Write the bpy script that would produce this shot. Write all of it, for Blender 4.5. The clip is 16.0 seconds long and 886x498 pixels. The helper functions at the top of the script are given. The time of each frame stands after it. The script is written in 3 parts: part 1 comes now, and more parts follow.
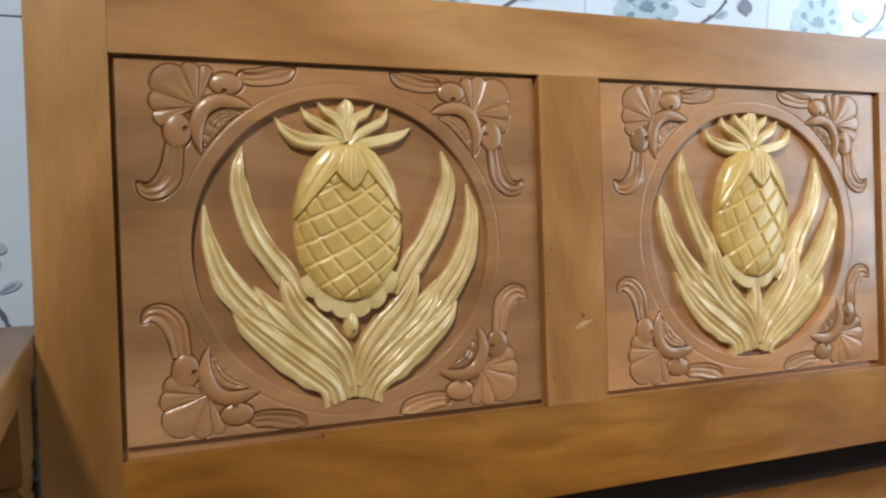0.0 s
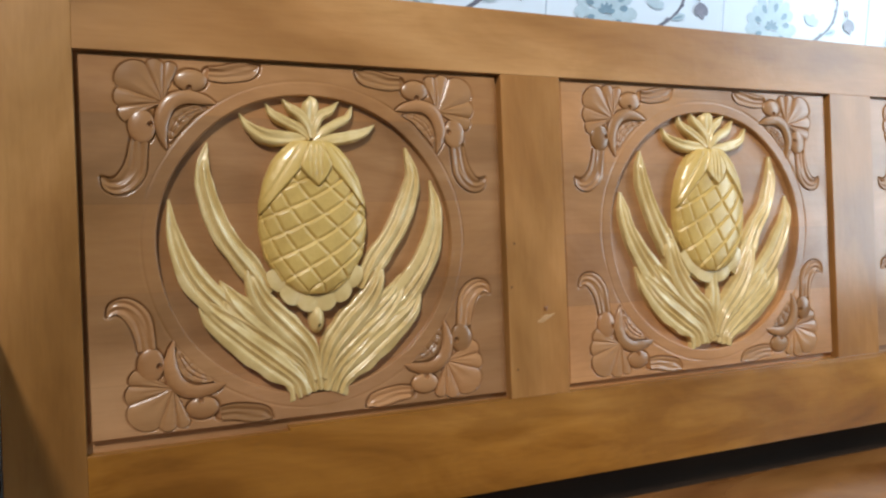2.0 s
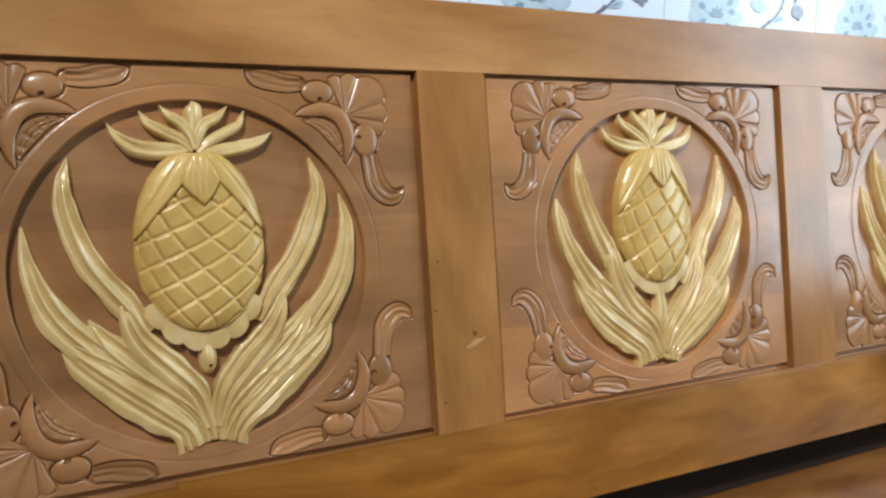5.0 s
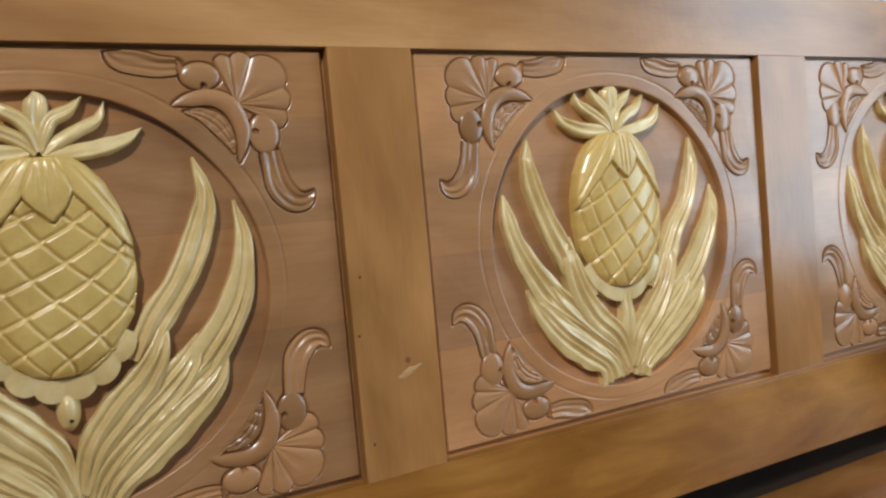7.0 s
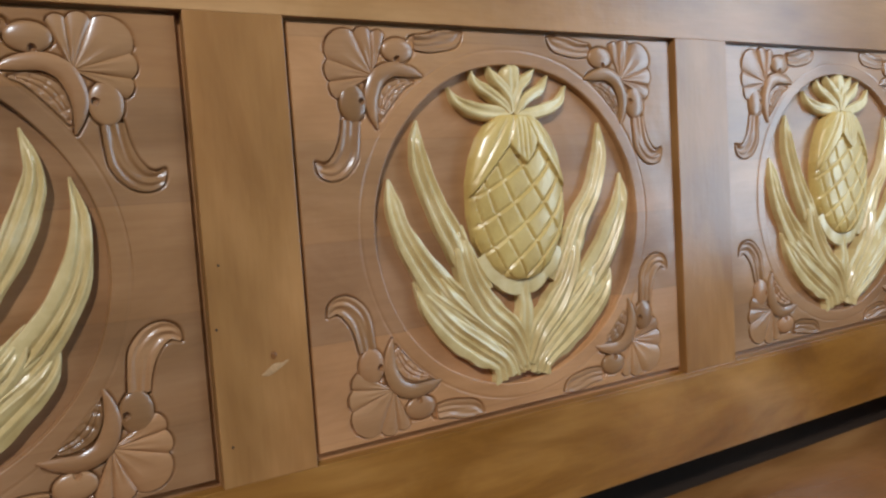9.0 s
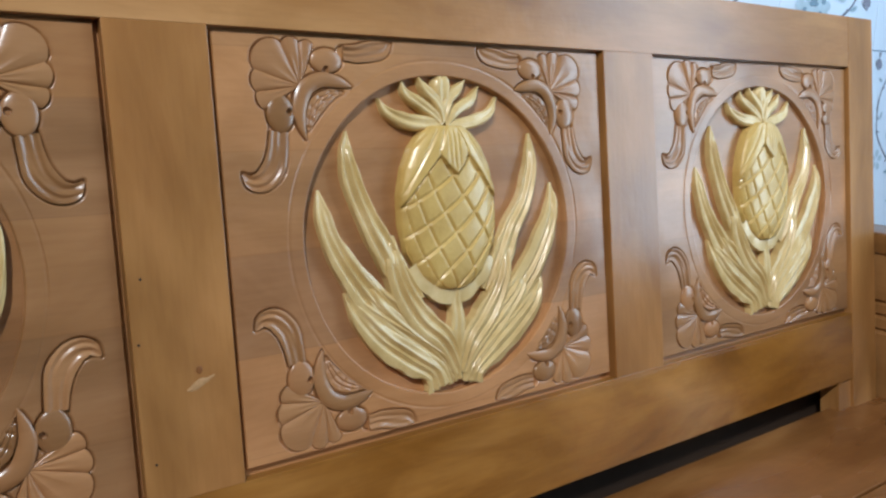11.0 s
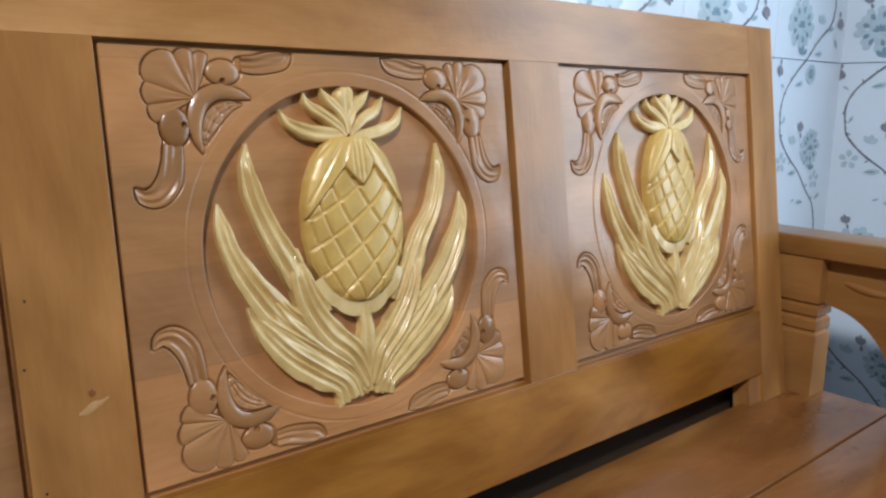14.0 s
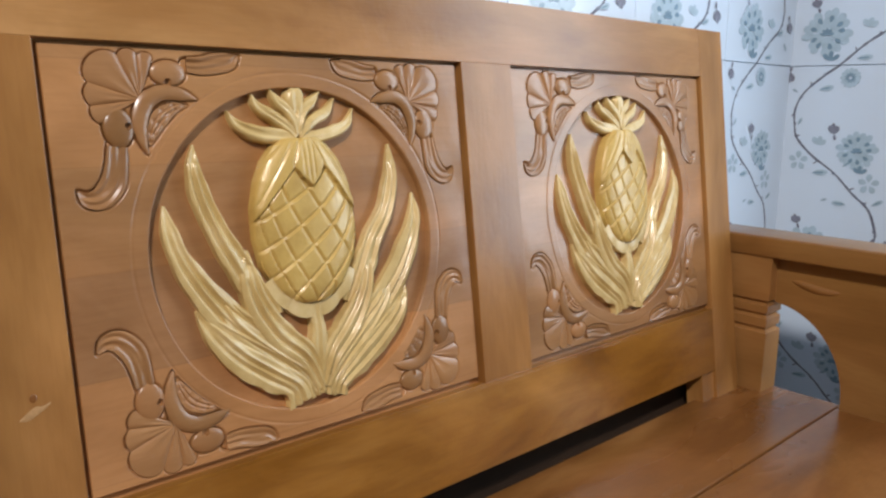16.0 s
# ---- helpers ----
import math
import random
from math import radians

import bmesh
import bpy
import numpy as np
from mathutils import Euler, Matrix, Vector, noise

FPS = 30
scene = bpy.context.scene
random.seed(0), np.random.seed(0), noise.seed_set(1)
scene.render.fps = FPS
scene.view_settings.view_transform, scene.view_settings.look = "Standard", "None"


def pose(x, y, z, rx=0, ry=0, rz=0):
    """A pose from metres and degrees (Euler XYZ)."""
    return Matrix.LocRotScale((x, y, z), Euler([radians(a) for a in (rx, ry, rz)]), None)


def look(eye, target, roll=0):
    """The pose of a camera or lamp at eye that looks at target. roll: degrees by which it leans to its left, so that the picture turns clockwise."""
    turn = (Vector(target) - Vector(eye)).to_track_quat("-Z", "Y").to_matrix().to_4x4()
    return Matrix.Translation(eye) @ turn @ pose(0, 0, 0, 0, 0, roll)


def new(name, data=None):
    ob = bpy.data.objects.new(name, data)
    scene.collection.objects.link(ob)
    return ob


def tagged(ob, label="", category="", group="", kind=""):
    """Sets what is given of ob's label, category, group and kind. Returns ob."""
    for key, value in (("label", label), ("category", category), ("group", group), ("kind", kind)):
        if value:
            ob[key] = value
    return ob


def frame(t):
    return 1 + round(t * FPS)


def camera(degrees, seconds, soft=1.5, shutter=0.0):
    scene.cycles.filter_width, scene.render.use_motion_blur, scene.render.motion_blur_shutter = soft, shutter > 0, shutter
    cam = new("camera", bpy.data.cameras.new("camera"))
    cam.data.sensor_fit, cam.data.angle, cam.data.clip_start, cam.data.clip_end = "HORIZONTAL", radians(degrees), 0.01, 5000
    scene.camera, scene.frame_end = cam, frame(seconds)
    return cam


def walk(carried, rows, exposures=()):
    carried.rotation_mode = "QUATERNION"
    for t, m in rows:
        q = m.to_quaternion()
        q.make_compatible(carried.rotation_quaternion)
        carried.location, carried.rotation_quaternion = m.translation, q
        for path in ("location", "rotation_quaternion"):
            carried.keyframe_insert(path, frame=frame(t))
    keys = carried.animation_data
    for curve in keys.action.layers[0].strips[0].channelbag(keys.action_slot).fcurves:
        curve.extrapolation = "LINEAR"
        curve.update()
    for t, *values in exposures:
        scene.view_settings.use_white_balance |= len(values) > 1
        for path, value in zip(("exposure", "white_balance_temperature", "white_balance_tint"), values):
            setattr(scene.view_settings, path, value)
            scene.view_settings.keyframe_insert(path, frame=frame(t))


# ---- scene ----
# camera and walk
cam = camera(60.6, 16.0, soft=2.4)
PATH = [
    (0, (-0.491, -0.71, 0.893), (0.216, 1.139, 0.607), 1.0),
    (0.5, (-0.494, -0.728, 0.89), (0.223, 1.119, 0.619), 1.2),
    (1, (-0.494, -0.728, 0.89), (0.246, 1.11, 0.613), 1.0),
    (1.5, (-0.492, -0.729, 0.89), (0.274, 1.097, 0.612), 1.3),
    (2, (-0.488, -0.729, 0.881), (0.286, 1.096, 0.617), 1.0),
    (2.5, (-0.48, -0.726, 0.88), (0.333, 1.081, 0.611), 1.4),
    (3, (-0.471, -0.724, 0.878), (0.364, 1.074, 0.613), 1.5),
    (3.5, (-0.466, -0.724, 0.879), (0.378, 1.069, 0.613), 1.4),
    (6, (-0.346, -0.593, 0.911), (0.544, 1.17, 0.594), -1.2),
    (6.5, (-0.322, -0.574, 0.912), (0.593, 1.174, 0.581), -1.2),
    (7, (-0.305, -0.555, 0.91), (0.615, 1.185, 0.557), -1.4),
    (7.5, (-0.277, -0.549, 0.908), (0.611, 1.206, 0.543), -0.5),
    (8, (-0.249, -0.541, 0.907), (0.661, 1.199, 0.527), -0.1),
    (8.5, (-0.228, -0.54, 0.904), (0.715, 1.178, 0.501), 0.3),
    (9, (-0.212, -0.546, 0.907), (0.781, 1.142, 0.502), 0.4),
    (11.5, (-0.199, -0.557, 0.917), (0.923, 1.05, 0.521), 1.0),
    (12, (-0.197, -0.562, 0.918), (0.929, 1.046, 0.536), 0.7),
    (12.5, (-0.194, -0.562, 0.919), (0.962, 1.026, 0.54), 0.7),
    (13, (-0.186, -0.563, 0.921), (0.993, 1.005, 0.536), 0.5),
    (13.5, (-0.18, -0.566, 0.921), (1.036, 0.974, 0.534), 0.8),
    (14, (-0.174, -0.57, 0.921), (1.07, 0.948, 0.537), 0.6),
    (14.5, (-0.171, -0.575, 0.923), (1.089, 0.93, 0.54), 0.3),
    (15, (-0.167, -0.576, 0.921), (1.127, 0.896, 0.525), 0.8),
    (15.5, (-0.164, -0.58, 0.922), (1.136, 0.894, 0.551), 0.8),
    (16, (-0.164, -0.582, 0.921), (1.147, 0.88, 0.542), 0.7),
]
walk(cam, [(t, look(eye, target, roll)) for t, eye, target, roll in PATH], exposures=[
    (0.0, 0.0, 6500, 10), (3.7, 0.0, 6500, 10), (6.0, -0.1, 6500, 10), (7.0, -0.2, 6150, 9), (8.0, -0.28, 5850, 8), (9.2, -0.28, 5700, 8),
    (11.3, -0.2, 5950, 9), (12.5, -0.2, 6050, 10), (14.0, -0.22, 6400, 12), (16.0, -0.22, 6800, 16)])

# world and lights
world = bpy.data.worlds.new("sky")
scene.world = world
world.use_nodes = True
sky = world.node_tree.nodes.new("ShaderNodeTexSky")
sky.sky_type, sky.sun_disc, sky.sun_elevation, sky.sun_rotation = "NISHITA", False, radians(40), radians(150)
world.node_tree.links.new(sky.outputs[0], world.node_tree.nodes["Background"].inputs[0])
world.node_tree.nodes["Background"].inputs[1].default_value = 0.1


def area(name, m, sx, sy, power, colour, shape="RECTANGLE"):
    data = bpy.data.lights.new(name, "AREA")
    data.shape, data.size, data.size_y, data.energy, data.color = shape, sx, sy, power, colour
    lamp = new(name, data)
    lamp.matrix_world = m
    return lamp


LAMP = (-1.28, -1.75, 2.85)
key = area("ceiling_lamp_light", look(LAMP, (0.5, 0.0, 1.22)), 0.32, 0.32, 26, (0.98, 0.98, 0.965), "DISK")
key.data.spread = radians(85)
area("window_light", look((1.47, -0.70, 1.432), (0.0, -0.70, 1.432)), 0.56, 1.70, 25, (0.66, 0.85, 1.0))


# materials
def nodes_of(name):
    mat = bpy.data.materials.new(name)
    mat.use_nodes = True
    tree = mat.node_tree
    return mat, tree, tree.nodes["Principled BSDF"]


def ramp(tree, stops):
    node = tree.nodes.new("ShaderNodeValToRGB")
    while len(node.color_ramp.elements) < len(stops):
        node.color_ramp.elements.new(0.5)
    for e, (p, c) in zip(node.color_ramp.elements, stops):
        e.position, e.color = p, (*c, 1)
    return node


def noise_node(tree, vector, scale, detail=4.0, rough=0.55, distortion=0.0):
    n = tree.nodes.new("ShaderNodeTexNoise")
    n.inputs["Scale"].default_value, n.inputs["Detail"].default_value = scale, detail
    n.inputs["Roughness"].default_value, n.inputs["Distortion"].default_value = rough, distortion
    if vector:
        tree.links.new(vector, n.inputs["Vector"])
    return n


def mixed(tree, a, b, fac, mode="MIX"):
    m = tree.nodes.new("ShaderNodeMix")
    m.data_type, m.blend_type = "RGBA", mode
    for v, i in ((fac, 0), (a, 6), (b, 7)):
        if isinstance(v, (int, float)):
            m.inputs[i].default_value = v
        elif isinstance(v, tuple):
            m.inputs[i].default_value = (*v, 1)
        else:
            tree.links.new(v, m.inputs[i])
    return m.outputs[2]


def warm(c):
    return (c[0], c[1] * 0.93, c[2] * 0.84)


def wood(name, axis, dark, mid, light, rough=0.3, coat=0.5, blotch=0.5, grain=1.0, bump=0.08, planks=0.0, amber=0.0):
    """Lacquered wood, the grain running along the axis 0, 1 or 2."""
    dark, mid, light = warm(dark), warm(mid), warm(light)
    mat, tree, b = nodes_of(name)
    tex = tree.nodes.new("ShaderNodeTexCoord")
    info = tree.nodes.new("ShaderNodeObjectInfo")
    shift = tree.nodes.new("ShaderNodeVectorMath")
    shift.operation = "MULTIPLY_ADD"
    shift.inputs[1].default_value = (1, 1, 1)
    tree.links.new(tex.outputs["Object"], shift.inputs[0])
    tree.links.new(info.outputs["Random"], shift.inputs[2])
    stretch = tree.nodes.new("ShaderNodeMapping")
    s = [1.0, 1.0, 1.0]
    s[axis] = 0.09
    stretch.inputs["Scale"].default_value = s
    tree.links.new(shift.outputs[0], stretch.inputs[0])
    streak = noise_node(tree, stretch.outputs[0], 34, 5, 0.6, 0.6)
    fine = noise_node(tree, stretch.outputs[0], 260, 3, 0.6)
    half = tree.nodes.new("ShaderNodeMapping")
    s2 = [1.0, 1.0, 1.0]
    s2[axis] = 0.35
    half.inputs["Scale"].default_value = s2
    tree.links.new(shift.outputs[0], half.inputs[0])
    cloud = noise_node(tree, half.outputs[0], 7, 3, 0.5, 0.8)
    r1 = ramp(tree, [(0.30, dark), (0.52, mid), (0.72, light)])
    tree.links.new(cloud.outputs[0], r1.inputs[0])
    r2 = ramp(tree, [(0.35, tuple(0.80 * v for v in (1, 0.95, 0.9))), (0.60, (1, 1, 1))])
    tree.links.new(streak.outputs[0], r2.inputs[0])
    r3 = ramp(tree, [(0.38, (0.86, 0.83, 0.80)), (0.55, (1, 1, 1))])
    tree.links.new(fine.outputs[0], r3.inputs[0])
    patch = noise_node(tree, half.outputs[0], 2.6, 3, 0.55, 1.2)
    r4 = ramp(tree, [(0.36, (0.70, 0.66, 0.52)), (0.50, (0.96, 0.94, 0.90)), (0.66, (1.12, 1.06, 1.02))])
    tree.links.new(patch.outputs[0], r4.inputs[0])
    c = mixed(tree, r1.outputs[0], r2.outputs[0], 0.5 * blotch, "MULTIPLY")
    c = mixed(tree, c, r4.outputs[0], 0.9, "MULTIPLY")
    c = mixed(tree, c, r3.outputs[0], 0.38 * grain, "MULTIPLY")
    if amber:
        # pools of thick varnish
        pool = noise_node(tree, half.outputs[0], 9, 4, 0.6, 1.6)
        r5 = ramp(tree, [(0.40, (0.66, 0.56, 0.32)), (0.52, (1.0, 0.96, 0.85)), (0.62, (1.22, 1.22, 1.20))])
        tree.links.new(pool.outputs[0], r5.inputs[0])
        c = mixed(tree, c, r5.outputs[0], amber, "MULTIPLY")
    if planks:
        # glued boards: each with its own tone, a thin seam between them
        axes = tree.nodes.new("ShaderNodeSeparateXYZ")
        tree.links.new(shift.outputs[0], axes.inputs[0])
        steps = []
        for op, val in (("MULTIPLY", 1 / planks), ("FLOOR", 0), ("FRACT", 0)):
            k = tree.nodes.new("ShaderNodeMath")
            k.operation = op
            k.inputs[1].default_value = val
            tree.links.new(axes.outputs[2] if op == "MULTIPLY" else steps[0].outputs[0], k.inputs[0])
            steps.append(k)
        white = tree.nodes.new("ShaderNodeTexWhiteNoise")
        white.noise_dimensions = "1D"
        tree.links.new(steps[1].outputs[0], white.inputs["W"])
        tone = ramp(tree, [(0.0, (0.84, 0.84, 0.88)), (0.5, (0.97, 0.95, 0.93)), (1.0, (1.08, 1.02, 0.94))])
        tree.links.new(white.outputs["Value"], tone.inputs[0])
        seam = ramp(tree, [(0.0, (0.72, 0.68, 0.66)), (0.016, (1, 1, 1))])
        tree.links.new(steps[2].outputs[0], seam.inputs[0])
        c = mixed(tree, c, tone.outputs[0], 1.0, "MULTIPLY")
        c = mixed(tree, c, seam.outputs[0], 0.6, "MULTIPLY")
    tree.links.new(c, b.inputs["Base Color"])
    rr = tree.nodes.new("ShaderNodeMapRange")
    rr.inputs[3].default_value, rr.inputs[4].default_value = rough - 0.06, rough + 0.10
    tree.links.new(cloud.outputs[0], rr.inputs[0])
    tree.links.new(rr.outputs[0], b.inputs["Roughness"])
    b.inputs["Specular IOR Level"].default_value = 0.3
    b.inputs["Coat Weight"].default_value, b.inputs["Coat Roughness"].default_value = coat * 0.55, 0.22
    lump = noise_node(tree, tex.outputs["Object"], 60, 2, 0.5)
    bp = tree.nodes.new("ShaderNodeBump")
    bp.inputs["Strength"].default_value, bp.inputs["Distance"].default_value = bump, 0.004
    add = tree.nodes.new("ShaderNodeMath")
    add.operation = "MULTIPLY_ADD"
    add.inputs[1].default_value = 0.35
    tree.links.new(fine.outputs[0], add.inputs[0])
    tree.links.new(lump.outputs[0], add.inputs[2])
    tree.links.new(add.outputs[0], bp.inputs["Height"])
    tree.links.new(bp.outputs[0], b.inputs["Normal"])
    tree.links.new(bp.outputs[0], b.inputs["Coat Normal"])
    return mat


RAIL_LOW = wood("amber_teak_rail", 0, (0.20, 0.080, 0.012), (0.33, 0.148, 0.024), (0.47, 0.245, 0.07), blotch=1.0, amber=0.6)
FRAME_V = wood("teak_upright", 2, (0.28, 0.138, 0.045), (0.40, 0.208, 0.074), (0.48, 0.268, 0.104), amber=0.35)
FRAME_H = wood("teak_rail", 0, (0.25, 0.118, 0.036), (0.39, 0.205, 0.078), (0.49, 0.285, 0.125), blotch=0.7, amber=0.35)
PANEL = wood("carved_teak", 0, (0.29, 0.155, 0.069), (0.40, 0.221, 0.104), (0.48, 0.280, 0.138), rough=0.34, coat=1.0, planks=0.087, amber=0.34)
CARVE = wood("carved_ornament_teak", 0, (0.27, 0.142, 0.062), (0.37, 0.200, 0.093), (0.45, 0.256, 0.124), rough=0.32, coat=1.0, amber=0.2)
SEAT = wood("seat_teak", 0, (0.19, 0.078, 0.026), (0.28, 0.125, 0.043), (0.38, 0.190, 0.070), rough=0.26, coat=1.2, amber=0.5)
# near-black stands in for shade in the gap; also used on nail heads
GAP_SHADE_NAIL = wood("gap_shade_and_nail_dark", 0, (0.035, 0.020, 0.012), (0.05, 0.03, 0.018), (0.07, 0.042, 0.026), rough=0.7, coat=0.0)
ARM = wood("arm_teak", 1, (0.23, 0.115, 0.038), (0.32, 0.165, 0.06), (0.38, 0.21, 0.082))


def gold(name, low, mid, high):
    mat, tree, b = nodes_of(name)
    tex = tree.nodes.new("ShaderNodeTexCoord")
    n = noise_node(tree, tex.outputs["Object"], 22, 4, 0.6)
    r = ramp(tree, [(0.30, low), (0.55, mid), (0.75, high)])
    tree.links.new(n.outputs[0], r.inputs[0])
    tree.links.new(r.outputs[0], b.inputs["Base Color"])
    b.inputs["Metallic"].default_value, b.inputs["Roughness"].default_value = 0.05, 0.40
    b.inputs["Coat Weight"].default_value, b.inputs["Coat Roughness"].default_value = 0.4, 0.18
    fine = noise_node(tree, tex.outputs["Object"], 160, 3, 0.6)
    bp = tree.nodes.new("ShaderNodeBump")
    bp.inputs["Strength"].default_value, bp.inputs["Distance"].default_value = 0.25, 0.002
    tree.links.new(fine.outputs[0], bp.inputs["Height"])
    tree.links.new(bp.outputs[0], b.inputs["Normal"])
    return mat


GOLD = gold("gold_paint", (0.46, 0.285, 0.070), (0.60, 0.392, 0.108), (0.68, 0.475, 0.160))
GOLD_PALE = gold("pale_gold_paint", (0.48, 0.315, 0.105), (0.64, 0.458, 0.190), (0.76, 0.59, 0.315))


def plain(name, colour, rough=0.5, spread=0.06, scale=9.0, bump=0.0, coat=0.0):
    """A painted or glazed surface with faint stains."""
    mat, tree, b = nodes_of(name)
    tex = tree.nodes.new("ShaderNodeTexCoord")
    n = noise_node(tree, tex.outputs["Object"], scale, 5, 0.6)
    lo, hi = tuple(v * (1 - spread) for v in colour), tuple(min(1, v * (1 + spread)) for v in colour)
    r = ramp(tree, [(0.3, lo), (0.7, hi)])
    tree.links.new(n.outputs[0], r.inputs[0])
    tree.links.new(r.outputs[0], b.inputs["Base Color"])
    b.inputs["Roughness"].default_value, b.inputs["Coat Weight"].default_value = rough, coat
    if bump:
        bp = tree.nodes.new("ShaderNodeBump")
        bp.inputs["Strength"].default_value, bp.inputs["Distance"].default_value = bump, 0.003
        tree.links.new(n.outputs[0], bp.inputs["Height"])
        tree.links.new(bp.outputs[0], b.inputs["Normal"])
    return mat


TILE = plain("white_glazed_tile", (0.65, 0.76, 0.88), 0.16, 0.02, 4)
GROUT = plain("pale_grout", (0.62, 0.70, 0.80), 0.8, 0.1, 40, 0.2)
PLASTER = plain("beige_plaster", (0.38, 0.36, 0.33), 0.85, 0.04, 6, 0.15)
FLOOR = plain("grey_floor_tile", (0.22, 0.20, 0.19), 0.3, 0.1, 5)
PETAL = plain("pale_blue_print", (0.43, 0.56, 0.65), 0.2, 0.10, 60)
PETAL_DARK = plain("slate_blue_print", (0.20, 0.31, 0.40), 0.2, 0.15, 60)
STALK = plain("grey_violet_print", (0.16, 0.17, 0.22), 0.2, 0.2, 80)
WING = plain("mauve_grey_print", (0.22, 0.23, 0.29), 0.2, 0.2, 120)
KNOT = plain("pale_raw_wood", (0.46, 0.26, 0.11), 0.5, 0.15, 300)
METAL = plain("white_metal", (0.7, 0.7, 0.7), 0.4)


# mesh helpers
def part(name, bm, material, parent=None, label="", smooth=False, crease=50):
    bmesh.ops.recalc_face_normals(bm, faces=bm.faces)
    mesh = bpy.data.meshes.new(name)
    bm.to_mesh(mesh)
    bm.free()
    for m in material if isinstance(material, (list, tuple)) else [material]:
        mesh.materials.append(m)
    if smooth:
        mesh.polygons.foreach_set("use_smooth", [True] * len(mesh.polygons))
        mesh.set_sharp_from_angle(angle=radians(crease))
    ob = new(name, mesh)
    ob.parent = parent
    if label:
        ob["label"] = label
    return ob


def empty(name, m=None, parent=None):
    ob = new(name)
    ob.parent = parent
    if m is not None:
        ob.matrix_basis = m
    return ob


def box(bm, a, b, bevel=0.0, seg=2):
    """A box between two corners, its edges rounded."""
    lo, hi = Vector([min(p, q) for p, q in zip(a, b)]), Vector([max(p, q) for p, q in zip(a, b)])
    made = bmesh.ops.create_cube(bm, size=1, matrix=Matrix.Translation((lo + hi) / 2) @ Matrix.Diagonal((*(hi - lo), 1)))
    if bevel:
        edges = list({e for v in made["verts"] for e in v.link_edges})
        bmesh.ops.bevel(bm, geom=edges, offset=bevel, segments=seg, profile=0.5, affect="EDGES")
    return bm


def board(name, a, b, material, parent=None, bevel=0.002, label=""):
    return part(name, box(bmesh.new(), a, b, bevel), material, parent, label)


def prism(bm, outline, place, depth):
    """An outline of (u, v) pairs drawn out to a depth; place(u, v, d) gives the point."""
    front = [bm.verts.new(place(u, v, 0)) for u, v in outline]
    back = [bm.verts.new(place(u, v, depth)) for u, v in outline]
    bm.faces.new(front)
    bm.faces.new(back[::-1])
    for i in range(len(outline)):
        j = (i + 1) % len(outline)
        bm.faces.new((front[i], back[i], back[j], front[j]))
    return bm


def curve(points, n):
    """A smooth line of n points through the given ones, with any number of values each."""
    p = np.array(points, float)
    p = np.vstack([2 * p[0] - p[1], p, 2 * p[-1] - p[-2]])
    out = []
    for s in np.linspace(0, len(p) - 3 - 1e-6, n):
        i = int(s)
        t = s - i
        a, b, c, d = p[i], p[i + 1], p[i + 2], p[i + 3]
        out.append(0.5 * (2 * b + (c - a) * t + (2 * a - 5 * b + 4 * c - d) * t * t + (3 * b - a - 3 * c + d) * t ** 3))
    return np.array(out)


def grid_faces(bm, rows):
    for r0, r1 in zip(rows, rows[1:]):
        for i in range(len(r0) - 1):
            bm.faces.new((r0[i], r0[i + 1], r1[i + 1], r1[i]))


# ---- the room ----
JOINT, TILE_W, TILE_H, WALL_Y, WALL_X = 1.002, 0.2865, 0.43, 0.135, 1.43


def structure(name, a, b, material, label, category):
    return tagged(board(name, a, b, material, bevel=0), label, category, kind="structure")


structure("floor", (-3.2, -2.2, -0.1), (WALL_X + 0.2, WALL_Y + 0.2, 0), FLOOR, "grey tiled room floor", "floor")
structure("ceiling", (-3.2, -2.2, 3.0), (WALL_X + 0.2, WALL_Y + 0.2, 3.15), PLASTER, "plain beige plastered ceiling", "ceiling")
wall_back = structure("wall_north", (-3.2, WALL_Y + 0.006, 0), (WALL_X + 0.2, WALL_Y + 0.2, 3.0), GROUT, "wall of white tiles printed with blue-grey flowers", "wall")
# side wall with a tall window opening of two tiles by four
WY0, WY1, WZ0, WZ1 = WALL_Y + 0.024 - 4 * TILE_W, WALL_Y + 0.024 - 2 * TILE_W, JOINT - TILE_H, JOINT + 3 * TILE_H
bm = bmesh.new()
for a, b in (((-2.2, 0), (WY0, 3.0)), ((WY1, 0), (WALL_Y + 0.006, 3.0)), ((WY0, 0), (WY1, WZ0)), ((WY0, WZ1), (WY1, 3.0))):
    box(bm, (WALL_X + 0.006, a[0], a[1]), (WALL_X + 0.2, b[0], b[1]))
wall_side = tagged(part("wall_east", bm, GROUT), "side wall of white tiles printed with flowers, with a window", "wall", kind="structure")
structure("wall_west", (-3.4, -2.2, 0), (-3.2, WALL_Y + 0.2, 3.0), PLASTER, "plain beige plastered wall", "wall")

structure("wall_south", (-3.2, -2.2, 0), (WALL_X + 0.006, -2.05, 3.0), PLASTER, "plain beige plastered wall", "wall")
window = tagged(empty("window_1", pose(0, 0, 0)), "tall bright window with a white frame", "window", kind="structure")
mid = (WY0 + WY1) / 2
for a, b in (((WY0, WZ0), (WY0 + 0.05, WZ1)), ((WY1 - 0.05, WZ0), (WY1, WZ1)), ((WY0 + 0.05, WZ0), (WY1 - 0.05, WZ0 + 0.05)), ((WY0 + 0.05, WZ1 - 0.05), (WY1 - 0.05, WZ1)), ((mid - 0.02, WZ0 + 0.05), (mid + 0.02, WZ1 - 0.05))):
    board("window_frame", (WALL_X + 0.09, a[0], a[1]), (WALL_X + 0.14, b[0], b[1]), METAL, window)

